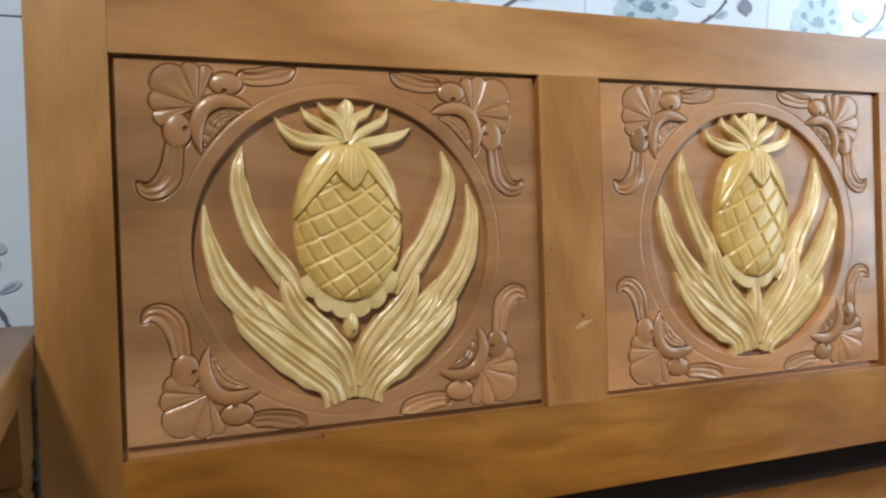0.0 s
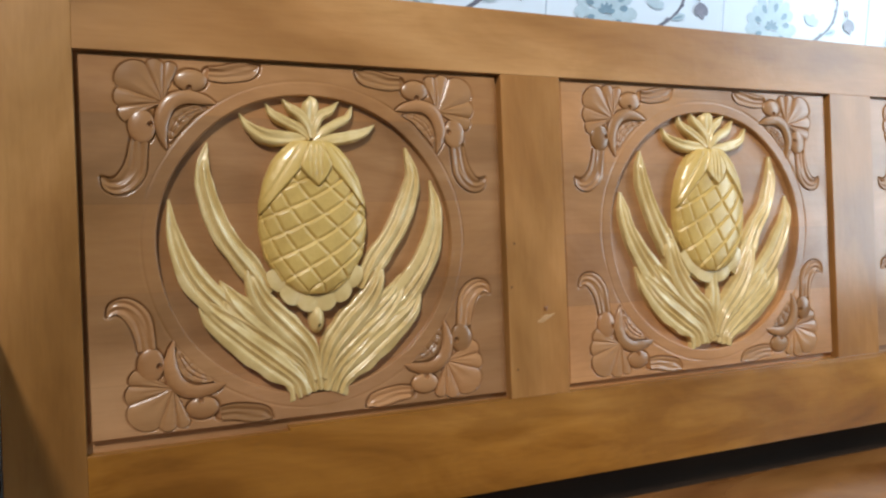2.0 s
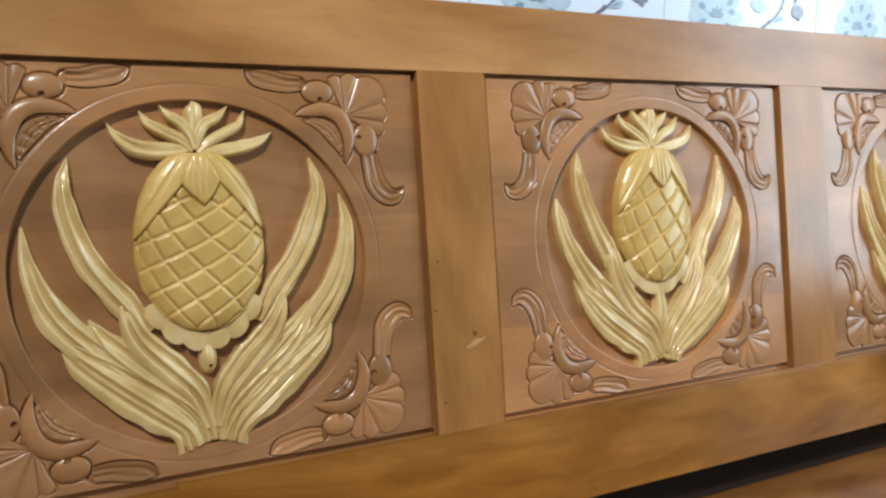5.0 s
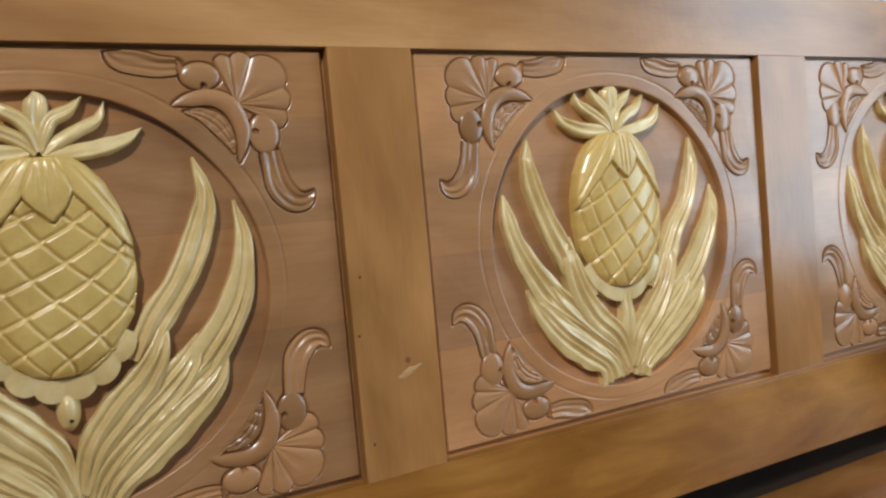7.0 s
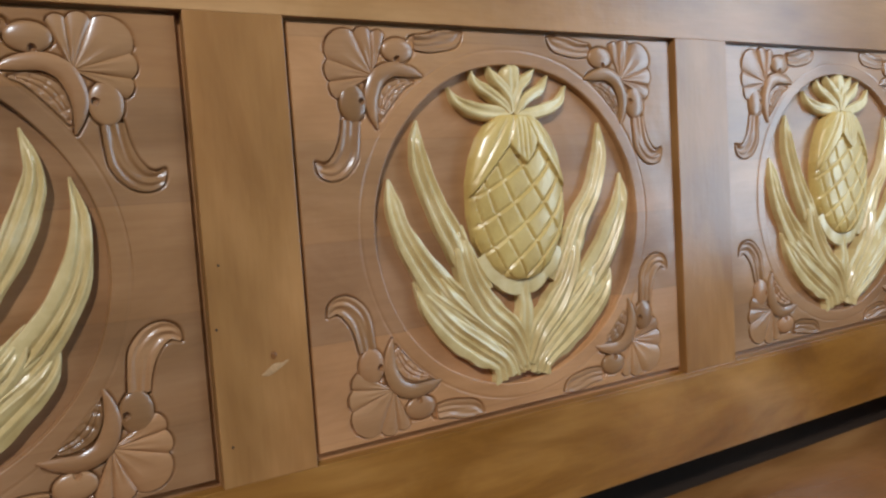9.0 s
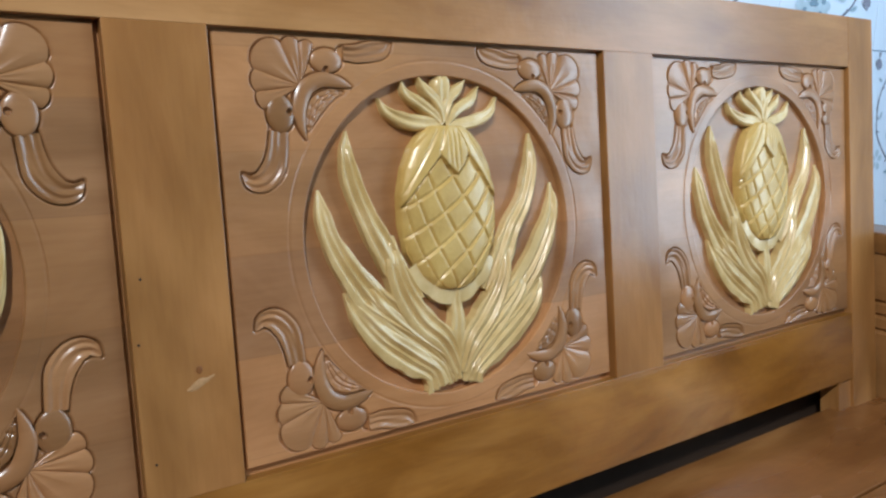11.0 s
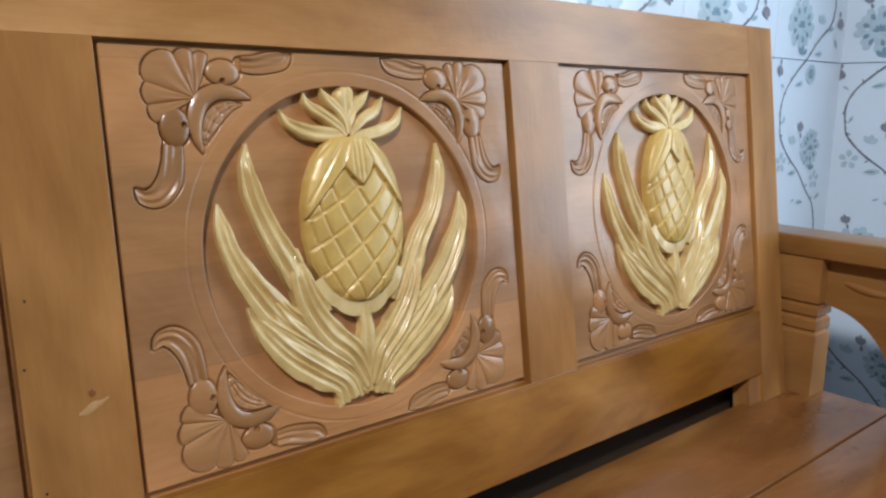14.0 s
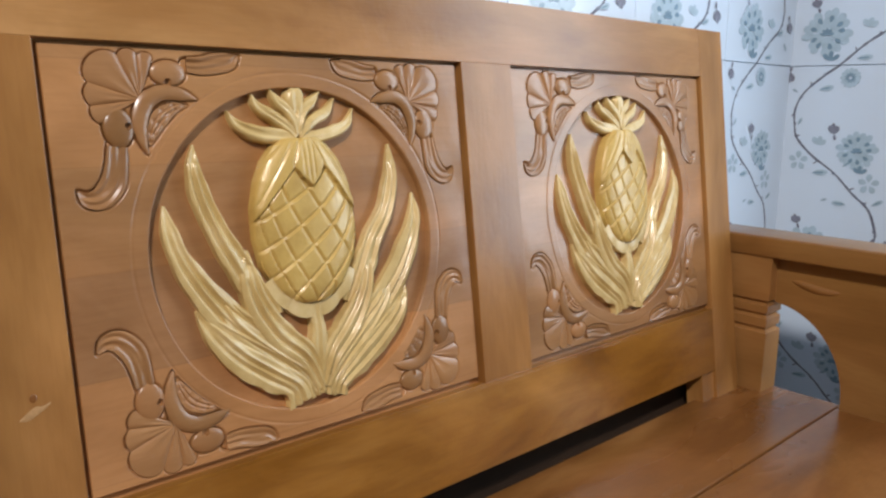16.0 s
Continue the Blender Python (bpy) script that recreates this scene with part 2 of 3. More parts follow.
# ceiling lamp
lamp = tagged(empty("ceiling_lamp", pose(LAMP[0], LAMP[1], 3.0)), "round white ceiling lamp", "lamp")
bm = bmesh.new()
bmesh.ops.create_cone(bm, cap_ends=True, segments=40, radius1=0.15, radius2=0.16, depth=0.08, matrix=Matrix.Translation((0, 0, -0.04)))
part("housing", bm, METAL, lamp)


def petal(bm, cx, cy, ang, r0, r1, w, mat, lift):
    """One flat printed petal, pointing along the angle."""
    lift += len(bm.faces) * 0.0000045
    ca, sa = math.cos(ang), math.sin(ang)
    pts = []
    for s, h in ((0, 0), (0.3, 0.75), (0.65, 1), (0.9, 0.62), (1, 0), (0.9, -0.62), (0.65, -1), (0.3, -0.75)):
        d, o = r0 + (r1 - r0) * s, 0.5 * w * h
        pts.append(bm.verts.new((cx + ca * d - sa * o, -lift, cy + sa * d + ca * o)))
    f = bm.faces.new(pts)
    f.material_index = mat


def bloom(bm, cx, cy, r, seed):
    rnd = random.Random(seed)
    for i in range(15):
        a = i / 15 * 2 * math.pi + rnd.uniform(-0.1, 0.1)
        petal(bm, cx, cy, a, r * 0.45, r * rnd.uniform(0.92, 1.08), r * 0.36, 0, 0.0003)
    for i in range(11):
        a = i / 11 * 2 * math.pi + rnd.uniform(-0.1, 0.1)
        petal(bm, cx, cy, a, r * 0.12, r * 0.66, r * 0.30, 0, 0.0005)
    for i in range(9):
        a = i / 9 * 2 * math.pi + rnd.uniform(-0.15, 0.15)
        petal(bm, cx, cy, a, r * 0.42, r * 0.72, r * 0.19, 1, 0.0007)
    for i in range(5):
        petal(bm, cx, cy - r * 0.1, 0.3 + i * 0.65, 0, r * 0.3, r * 0.13, 1, 0.0008)
    for k in (0.6, 1.57, 2.4):
        petal(bm, cx + r * 0.25, cy - r * 1.15, k, 0, r * 0.42, r * 0.2, 1, 0.0006)


def butterfly(bm, cx, cy, r, ang):
    for k, ln, w in ((0.45, 1.0, 0.6), (-0.45, 0.85, 0.6), (0.05, 1.1, 0.4)):
        petal(bm, cx, cy, ang + k, 0, r * ln, r * w, 3, 0.0004)
    petal(bm, cx, cy, ang + 3.2, 0, r * 0.6, r * 0.3, 3, 0.0005)


BRANCH = [(0.120, 0, 1.7), (0.092, -0.02, 1.7), (0.057, -0.052, 1.6), (0.042, -0.085, 1.7), (0.044, -0.12, 1.5), (0.052, -0.145, 1.7), (0.085, -0.178, 1.6), (0.131, -0.21, 1.8),
          (0.166, -0.245, 1.7), (0.2, -0.275, 1.8), (0.214, -0.305, 2.2), (0.219, -0.33, 1.8), (0.205, -0.362, 1.7), (0.165, -0.39, 1.8), (0.120, -0.43, 1.7)]


def print_mesh():
    """The flower print of one wall tile, flat on its face: stalk, blooms, leaves and butterflies."""
    bm = bmesh.new()
    line = curve(BRANCH, 90)
    rnd = random.Random(5)
    rows = []
    for i, (u, v, w) in enumerate(line):
        d = line[min(i + 1, 89)] - line[max(i - 1, 0)]
        k = 0.0011 * w * rnd.uniform(0.75, 1.35) / max(1e-6, math.hypot(d[0], d[1]))
        v = min(0, max(-TILE_H, v))
        rows.append([bm.verts.new((u - d[1] * k, -0.0004, v + d[0] * k)), bm.verts.new((u + d[1] * k, -0.0004, v - d[0] * k))])
    for (a, b), (c, d) in zip(rows, rows[1:]):
        bm.faces.new((a, b, d, c)).material_index = 2
    for i in range(5, 88, 5):
        u, v, w = line[i]
        petal(bm, u, v, rnd.uniform(0, 6.28), 0, rnd.uniform(0.006, 0.012), 0.003, 2, 0.0005)
    bloom(bm, 0.090, -0.367, 0.047, 1)
    bloom(bm, 0.169, -0.164, 0.038, 2)
    for i in range(12):
        petal(bm, 0.143, -0.024, i * math.pi / 6, 0.003, 0.0195, 0.010, 0, 0.0003)
        petal(bm, 0.143, -0.024, i * math.pi / 6 + 0.2, 0.002, 0.011, 0.003, 1, 0.0006)
    for cx, cy in ((0.058, -0.189), (0.197, -0.227)):
        for i in range(5):
            petal(bm, cx, cy, i * 1.257 + 0.3, 0.004, 0.020, 0.012, 0, 0.0003)
    for cx, cy in ((0.094, -0.155), (0.166, -0.360)):
        for k in (0.5, 1.3, 2.2):
            petal(bm, cx, cy, k, 0, 0.018, 0.011, 0, 0.0003)
    for cx, cy, k, ln in ((0.085, -0.047, 0.2, 0.03), (0.150, 0.012 - 0.43, 0.1, 0.03), (0.088, -0.212, 0.1, 0.032), (0.160, -0.270, 3.1, 0.028), (0.206, -0.268, 0.5, 0.024), (0.145, -0.196, 0.6, 0.022),
                          (0.124, -0.262, 3.5, 0.014), (0.045, -0.052, 2.6, 0.014), (0.050, -0.118, 1.1, 0.018), (0.195, -0.372, 0.3, 0.025), (0.225, -0.385, -0.9, 0.022)):
        petal(bm, cx, cy, k, 0, ln, ln * 0.38, 0, 0.0003)
        petal(bm, cx, cy, k, 0, ln * 0.8, ln * 0.10, 1, 0.0005)
    for cx, cy, r, k in ((0.124, -0.133, 0.020, 1.7), (0.069, -0.318, 0.018, 1.9), (0.026, -0.012, 0.019, -1.7), (0.242, -0.345, 0.022, -1.3)):
        butterfly(bm, cx, cy, r, k)
    mesh = bpy.data.meshes.new("printed_flowers")
    bm.to_mesh(mesh)
    bm.free()
    for m in (PETAL, PETAL_DARK, STALK, WING):
        mesh.materials.append(m)
    return mesh


bm = box(bmesh.new(), (0.0008, 0, -TILE_H + 0.0008), (TILE_W - 0.0008, 0.006, -0.0008), 0.0007, 1)
tile_mesh = bpy.data.meshes.new("tile")
bm.to_mesh(tile_mesh)
bm.free()
tile_mesh.materials.append(TILE)
flowers_mesh = print_mesh()


def tiled(wall, origin, count_left, count_right, turn, opening=()):
    for i in range(-count_left, count_right):
        for j in range(-3, 4):
            if i in opening and j in (-2, -1, 0, 1):
                continue
            m = Matrix.Translation((origin[0], origin[1], JOINT + (1 - j) * TILE_H)) @ pose(0, 0, 0, 0, 0, turn) @ Matrix.Translation((i * TILE_W, 0, 0))
            t = new("tile", tile_mesh)
            t.parent, t.matrix_basis = wall, m
            p = new("printed_flowers", flowers_mesh)
            p.parent = t


# ---- the bench ----
SEAT_Z, RECLINE = 0.445, 8.0
BACK = Matrix.Translation((0, 0, 0.45)) @ pose(0, 0, 0, -RECLINE) @ Matrix.Translation((0, 0, -0.45))
V0, V1, TOP, LOW = 0.595, 0.9725, 1.047, 0.4915
X = [-0.596, -0.527, -0.080, -0.001, 0.447, 0.530, 0.973, 1.043]
bench = tagged(empty("bench", pose(0, 0, 0)), "lacquered teak bench, its back carved with gold-painted pineapples", "bench")


def back_part(name, bm, material, label="", smooth=False, crease=50):
    ob = part(name, bm, material, bench, label, smooth, crease)
    ob.matrix_basis = BACK
    return ob


def back_board(name, a, b, material, bevel=0.0006, label=""):
    return back_part(name, box(bmesh.new(), a, b, bevel), material, label)


for i in range(0, 8, 2):
    low, top = (0.40, TOP) if i in (0, 6) else (V0, V1)
    back_board("stile", (X[i], 0, low), (X[i + 1], 0.034, top), FRAME_V)
back_board("top_rail", (X[1], 0.0002, V1), (X[6], 0.034, TOP), FRAME_H)
bm = box(bmesh.new(), (X[1], 0.0002, LOW), (X[6], 0.034, V0 - 0.004), 0.0006)
box(bm, (-0.338, 0.0002, V0 - 0.0045), (X[6], 0.034, V0), 0.0006)
back_part("bottom_rail", bm, RAIL_LOW)
back_board("foot_block", (0.937, 0.004, 0.42), (X[6], 0.034, LOW), FRAME_V)
back_board("foot_block", (X[1], 0.004, 0.42), (X[1] + 0.058, 0.034, LOW), FRAME_V)

# carved panel: raised field, ring and sunk disc, in its own plane (u, depth, v)
FIELD, SUNK = 0.006, 0.0145

# corner ornament in mm from the panel's middle, for the upper left corner; the other three mirror it
CRESCENT = [(-95, 140, 0.8, 1.0), (-108, 144, 5.0, 2.8), (-126, 145.5, 6.6, 3.6), (-140, 138, 7.2, 3.8), (-147, 122, 6.6, 3.6), (-146.5, 107, 4.2, 2.8), (-143, 94, 0.8, 1.0)]
EYE = [(-104, 135, 0.8, 0.6), (-116, 133, 4.8, 1.4), (-129, 124.5, 7.6, 1.9), (-137, 111, 4.8, 1.4), (-140, 101, 0.8, 0.6)]
BOSSES = [(-165, 116, 12.5, 16.5, 3.6, (-157.5, 117.5)), (-118.5, 162.5, 15.5, 11.0, 3.6, (-120, 154.5))]
SCROLLS = [
    [(-101, 170, 6.5, 1.6), (-88, 170, 8.0, 1.2), (-74, 172.5, 9.0, 0.7), (-60, 175, 7.5, 0.5), (-51, 180, 1.2, 0.3)],
    [(-168, 101, 8.0, 1.6), (-170, 86, 9.0, 1.2), (-174, 71, 10.5, 0.7), (-184, 60, 9.5, 0.5), (-195, 59, 6.5, 0.6), (-202, 66, 1.2, 0.3)],
]
SHELL = (-145, 140)
RIM_AT = [212, 188, 162, 112, 87, 66]
RIM_CUSP = [38, 39, 41, 38, 36, 36]
RIM_PEAK = [42, 44, 50, 42, 40]


def shell_rim(deg):
    """The shell's radius at an angle, and how far the angle lies across its lobe, from 0 to 1 and back to 0."""
    r, lobe = np.zeros_like(deg), np.zeros_like(deg)
    for i in range(5):
        a, b = RIM_AT[i], RIM_AT[i + 1]
        inside = (deg <= a) & (deg >= b)
        t = (a - deg) / (a - b)
        arch = np.sin(np.pi * np.clip(t, 0, 1)) ** 0.6
        base = RIM_CUSP[i] + (RIM_CUSP[i + 1] - RIM_CUSP[i]) * t
        mid = (RIM_CUSP[i] + RIM_CUSP[i + 1]) / 2
        r, lobe = np.where(inside, base + (RIM_PEAK[i] - mid) * arch, r), np.where(inside, arch, lobe)
    return r, lobe


def ornament_gap(u, v):
    """Distance in mm from points of the panel to the nearest edge of the corner ornament, negative inside it."""
    u, v = -np.abs(u), np.abs(v)
    gap = np.full_like(u, 99.0)
    for line in (CRESCENT, EYE, *SCROLLS):
        for a, b, w, h in curve(line, 44):
            gap = np.minimum(gap, np.hypot(u - a, v - b) - w)
    for a, b, ru, rv, h, eye in BOSSES:
        gap = np.minimum(gap, (np.hypot((u - a) / ru, (v - b) / rv) - 1) * min(ru, rv))
    du, dv = u - SHELL[0], v - SHELL[1]
    deg = np.degrees(np.arctan2(dv, du)) % 360
    r, lobe = shell_rim(deg)
    return np.minimum(gap, np.where(r > 0, np.hypot(du, dv) - r, 99.0))


def panel_mesh(w, h, cx):
    n, steps = 1440, 84
    hw, hh = w / 2, h / 2
    ang = np.arange(n) * 2 * np.pi / n
    ca, sa = np.cos(ang), np.sin(ang)
    rings = []
    for r, d in ((0.02, SUNK), (0.06, SUNK), (0.10, SUNK), (0.13, SUNK), (0.148, SUNK), (0.1535, SUNK - 0.0004), (0.1562, SUNK - 0.0006), (0.1566, FIELD + 0.0005), (0.1571, FIELD + 0.0001), (0.1577, FIELD), (0.159, FIELD), (0.163, FIELD), (0.168, FIELD), (0.1692, FIELD),
                 (0.1700, FIELD + 0.0003), (0.1708, FIELD + 0.0005), (0.1716, FIELD + 0.0002)):
        rr = r + 0.0006 * np.sin(3 * ang + 1.0) + 0.0004 * np.sin(7 * ang)
        dd = d + 0.0004 * np.sin(5 * ang + 30 * r) * (r < 0.15) * (r > 0.05)
        rings.append(np.stack([cx + rr * ca, dd, rr * sa - 0.003], 1))

    def edge(inset):
        x, y = hw - inset, hh - inset
        k = np.minimum(x / np.maximum(1e-9, np.abs(ca)), y / np.maximum(1e-9, np.abs(sa)))
        p = np.stack([ca * k, sa * k], 1)
        for sx, sy in ((1, 1), (-1, 1), (-1, -1), (1, -1)):
            p[int(round(math.atan2(sy * hh, sx * hw) % (2 * math.pi) / (2 * math.pi) * n)) % n] = (sx * x, sy * y)
        return p

    start = np.stack([cx + 0.1726 * ca, 0.1726 * sa - 0.003], 1)
    stop = edge(0.0060)
    for k in range(steps + 1):
        p = start + (stop - start) * k / steps
        u, v = p[:, 0] * 1000, p[:, 1] * 1000
        gap = ornament_gap(u, v)
        d = FIELD + 0.0020 * np.exp(-((gap - 0.3) / 0.95) ** 2) + 0.0022 * (gap < 0.2)
        d = d + 0.00022 * (np.sin(u / 17 + v / 29) + np.sin(v / 13 - u / 41 + 2)) * min(1, 4 * (1 - k / steps))
        rings.append(np.stack([p[:, 0], d, p[:, 1]], 1))
    for inset, d in ((0.0056, FIELD + 0.0005), (0.0050, 0.0118), (0.0002, 0.0130), (-0.009, 0.0132)):
        p = edge(inset)
        rings.append(np.stack([p[:, 0], np.full(n, d), p[:, 1]], 1))
    co = np.concatenate(rings)
    i = np.arange(n)
    j = (i + 1) % n
    faces = np.concatenate([np.stack([k * n + i, k * n + j, (k + 1) * n + j, (k + 1) * n + i], 1) for k in range(len(rings) - 1)])
    mesh = bpy.data.meshes.new("carved_panel")
    mesh.from_pydata(co.tolist(), [], [tuple(range(n - 1, -1, -1))] + faces[:, ::-1].tolist())
    return mesh


def blade(bm, points, n=30, m=13, floor=SUNK, grooves=(), depth=1.0, flip=1.0, mirror_v=1.0, edge=0.45, power=2.0, wobble=0.0, broad=0.0012, hatch=0.0):
    """A carved leaf along (u, v, half width, height) points in millimetres, with V cuts running along it at the given
    shares of its half width."""
    line = curve([[a * 0.001 for a in p] for p in points], n)
    rows = []
    for i, (u, v, w, h) in enumerate(line):
        d = line[min(i + 1, n - 1)] - line[max(i - 1, 0)]
        k = 1 / max(1e-9, math.hypot(d[0], d[1]))
        nu, nv = -d[1] * k, d[0] * k
        w, h = max(w, 0.0003), max(h, 0.0005)
        row = []
        for j in range(-1, m + 1):
            c = max(-1, min(1, -1 + 2 * j / (m - 1)))
            z = h * (edge + (1 - edge) * (1 - abs(c) ** power))
            for g, at in enumerate(grooves):
                at2 = at + 0.10 * math.sin(3.0 * i / n + 2.1 * g + wobble)
                z -= 0.00125 * depth * min(1, w / 0.006) * math.exp(-(((c - at2) * w) / broad) ** 2)
                z += 0.0006 * depth * min(1, w / 0.006) * math.exp(-(((c - at2) * w - 1.9 * broad) / 0.0016) ** 2)
            if hatch:
                z -= 0.0009 * math.exp(-(((i / (n - 1) * hatch) % 1.0 - 0.5) * 6.5) ** 2) * (abs(c) < 0.8)
            if j in (-1, m):
                z = -0.0030
            shake = 1 + 0.03 * (math.sin(0.9 * i + wobble) + math.sin(0.37 * i * (1.3 + 0.1 * wobble))) * (abs(c) > 0.99) * (wobble != 0)
            row.append(bm.verts.new(((u + nu * w * c * shake) * flip, floor - z, (v + nv * w * c * shake) * mirror_v)))
        rows.append(row)
    grid_faces(bm, rows)
    for end in (rows[0], rows[-1]):
        bm.faces.new(end)


def ball(bm, u, v, ru, rv, h, fl, mv, eye=None, floor=FIELD, hole=3.6):
    """A carved boss with a drilled eye."""
    rows = []
    n = 56
    for k in range(25):
        r = math.cos(k / 24 * math.pi / 2)
        z = h * math.sin(k / 24 * math.pi / 2)
        ring = []
        for i in range(n):
            a = 2 * math.pi * i / n
            x, y = u + ru * max(r, 0.03) * math.cos(a), v + rv * max(r, 0.03) * math.sin(a)
            zz = z - 0.0004
            if eye and math.hypot(x - eye[0], y - eye[1]) < hole:
                zz = z * 0.1 - 0.8
            ring.append(bm.verts.new((x * 0.001 * fl, floor - zz * 0.001 if z else floor + 0.003, y * 0.001 * mv)))
        rows.append(ring)
    for r0, r1 in zip(rows, rows[1:]):
        for i in range(n):
            j = (i + 1) % n
            bm.faces.new((r0[i], r0[j], r1[j], r1[i]))
    bm.faces.new(rows[-1])


def shell_mesh(bm, fl, mv):
    """A fluted shell with a scalloped rim, hollow between its ribs."""
    n, m = 110, 16
    deg = np.linspace(RIM_AT[0], RIM_AT[-1], n + 1)
    rim, lobe = shell_rim(deg)
    rows = []
    for k in range(m + 2):
        s = min(1, k / m)
        row = []
        for i in range(n + 1):
            a = math.radians(deg[i])
            rib = 1.3 * (1 - lobe[i]) ** 2 * min(1, 2 * s) + 0.7 * max(0, lobe[i] - 0.86) / 0.14 * math.sin(math.pi * min(1, s * 1.25))
            z = -0.4 + 2.6 * math.sin(math.pi * (0.15 + 0.62 * s)) * (0.45 + 0.55 * lobe[i]) - rib
            if k == m + 1 or i in (0, n):
                z = -3.0
            row.append(bm.verts.new(((SHELL[0] + rim[i] * s * math.cos(a)) * 0.001 * fl, FIELD - z * 0.001, (SHELL[1] + rim[i] * s * math.sin(a)) * 0.001 * mv)))
        rows.append(row)
    grid_faces(bm, rows)


def corner_carving(fl, mv, panel, material):
    """The carved corner ornament: a shell, two drilled bosses, a crescent round a hatched eye, and two scrolls."""
    def piece(name, build):
        bm = bmesh.new()
        build(bm)
        part(name, bm, material, panel, smooth=True)

    piece("shell", lambda bm: shell_mesh(bm, fl, mv))
    piece("crescent", lambda bm: blade(bm, CRESCENT, 44, 15, FIELD, (), 1, fl, mv, 0.45, 2.4))
    piece("hatched_eye", lambda bm: blade(bm, EYE, 70, 21, FIELD + 0.0012, (-0.4, 0.35), 0.9, fl, mv, 0.8, 2.0, 0.0, 0.0007, 6.0))
    for a, b, ru, rv, h, eye in BOSSES:
        piece("boss", lambda bm: ball(bm, a, b, ru, rv, h, fl, mv, eye, FIELD, 2.7))
    for line, cuts in zip(SCROLLS, ((-0.45, 0.1, 0.5), (-0.5, -0.05, 0.45))):
        piece("scroll", lambda bm: blade(bm, line, 40, 27, FIELD, cuts, 1.1, fl, mv, 0.75, 4.0, 0.0, 0.0019))


def half_width(t):
    """The pineapple's half width in mm at t from 0 (foot) to 1 (top)."""
    return float(np.interp(t, [0, 0.03, 0.1, 0.25, 0.42, 0.6, 0.75, 0.87, 0.95, 1.0], [12, 24, 38, 52, 57, 56, 50, 41, 30, 19]))


CAP_U = [-58, -50, -40, -14, -7, 4, 13, 19, 40, 50, 58]
CAP_V = [26, 34, 46, 75, 66, 56, 66, 77, 52, 38, 30]


def fruit_mesh(rise, bow_a, step_a, fall, bow_b, step_b, cx):
    """The pineapple: flat scales parted by two families of bowed cuts, under a cap of three leaves."""
    bm = bmesh.new()
    rows = []
    nv, nu = 140, 90
    for k in range(nv + 1):
        t = k / nv
        v = -57 + 162 * t
        w = half_width(t)
        row = []
        for j in range(-1, nu + 2):
            c = max(-1, min(1, -1 + 2 * j / nu))
            u = w * c
            end = min(1, math.sqrt(max(0, 1 - (2 * t - 1) ** 6)))
            z = 8 + 16 * math.sqrt(max(0, 1 - 0.97 * abs(c) ** 2.4)) * (0.45 + 0.55 * end)
            over = v - float(np.interp(u, CAP_U, CAP_V))
            if over > 0:
                z += 2.4 * min(1, over / 1.2)
                mid = max(0.0, 1 - abs(u - 2.5) / (6 + 0.42 * max(0, 104 - v)))
                rim = 6 + 0.42 * max(0, min(24, 104 - v)) - abs(u - 2.5)
                z += 0.9 * (rim > 0) - 1.3 * math.exp(-(rim / 1.1) ** 2) * (v > 70)
                fade = min(1, over / 10) * min(1, max(0, (103 - v) / 8))
                for at in (-3.5, 2.0, 7.5):
                    z -= 1.0 * math.exp(-((u - at) / 1.0) ** 2) * fade * (mid > 0.2)
                for at in (0.62, 0.86, -0.60, -0.84):
                    z -= 1.5 * math.exp(-((math.atan2(u - 2, 122 - v) - at) * math.hypot(u - 2, 122 - v) / 1.2) ** 2) * fade * (mid == 0)
            else:
                su = 57 * math.asin(c * 0.93) / 1.19 * (0.5 + 0.5 * w / 57)
                p, q = (v - rise * su - bow_a * su * su) / step_a, (v + fall * su - bow_b * su * su) / step_b
                ga = abs(p - round(p)) * step_a / math.hypot(1, rise + 2 * bow_a * su)
                gb = abs(q - round(q)) * step_b / math.hypot(1, fall - 2 * bow_b * su)
                z -= 2.6 * max(math.exp(-(ga / 1.25) ** 2), math.exp(-(gb / 1.05) ** 2))
                z += 1.0 * (p - math.floor(p) - 0.5) * min(1, ga / 2)
                z -= 2.2 * math.exp(-(over / 1.5) ** 2)
            if j in (-1, nu + 1) or k in (0, nv):
                z = -0.6 if j in (-1, nu + 1) else min(z, 7)
            row.append(bm.verts.new(((u + cx) * 0.001, SUNK - z * 0.00085, v * 0.001)))
        rows.append(row)
    grid_faces(bm, rows)
    bm.faces.new(rows[0])
    bm.faces.new(rows[-1])
    return bm


def cup_mesh(cx, lobes, flare):
    """The lobed collar under the fruit."""
    bm = bmesh.new()
    rows = []
    n = 60
    for k in range(8):
        s = k / 7
        row = []
        for i in range(n + 1):
            t = i / n
            a = math.radians(205 + 130 * t)
            lobe = abs(math.sin(math.pi * lobes * t))
            r = 0.80 + (0.24 + flare * lobe ** 0.7) * min(1, s * 7 / 6)
            z = (14 + 2.5 * lobe * s - 3 * s * s) * (1 if 0 < k < 7 else 0) - 0.5
            row.append(bm.verts.new((0.001 * (cx + 54 * r * math.cos(a)), SUNK - 0.0008 * z, 0.001 * (-2 + 66 * r * math.sin(a)))))
        rows.append(row)
    grid_faces(bm, rows)
    return bm


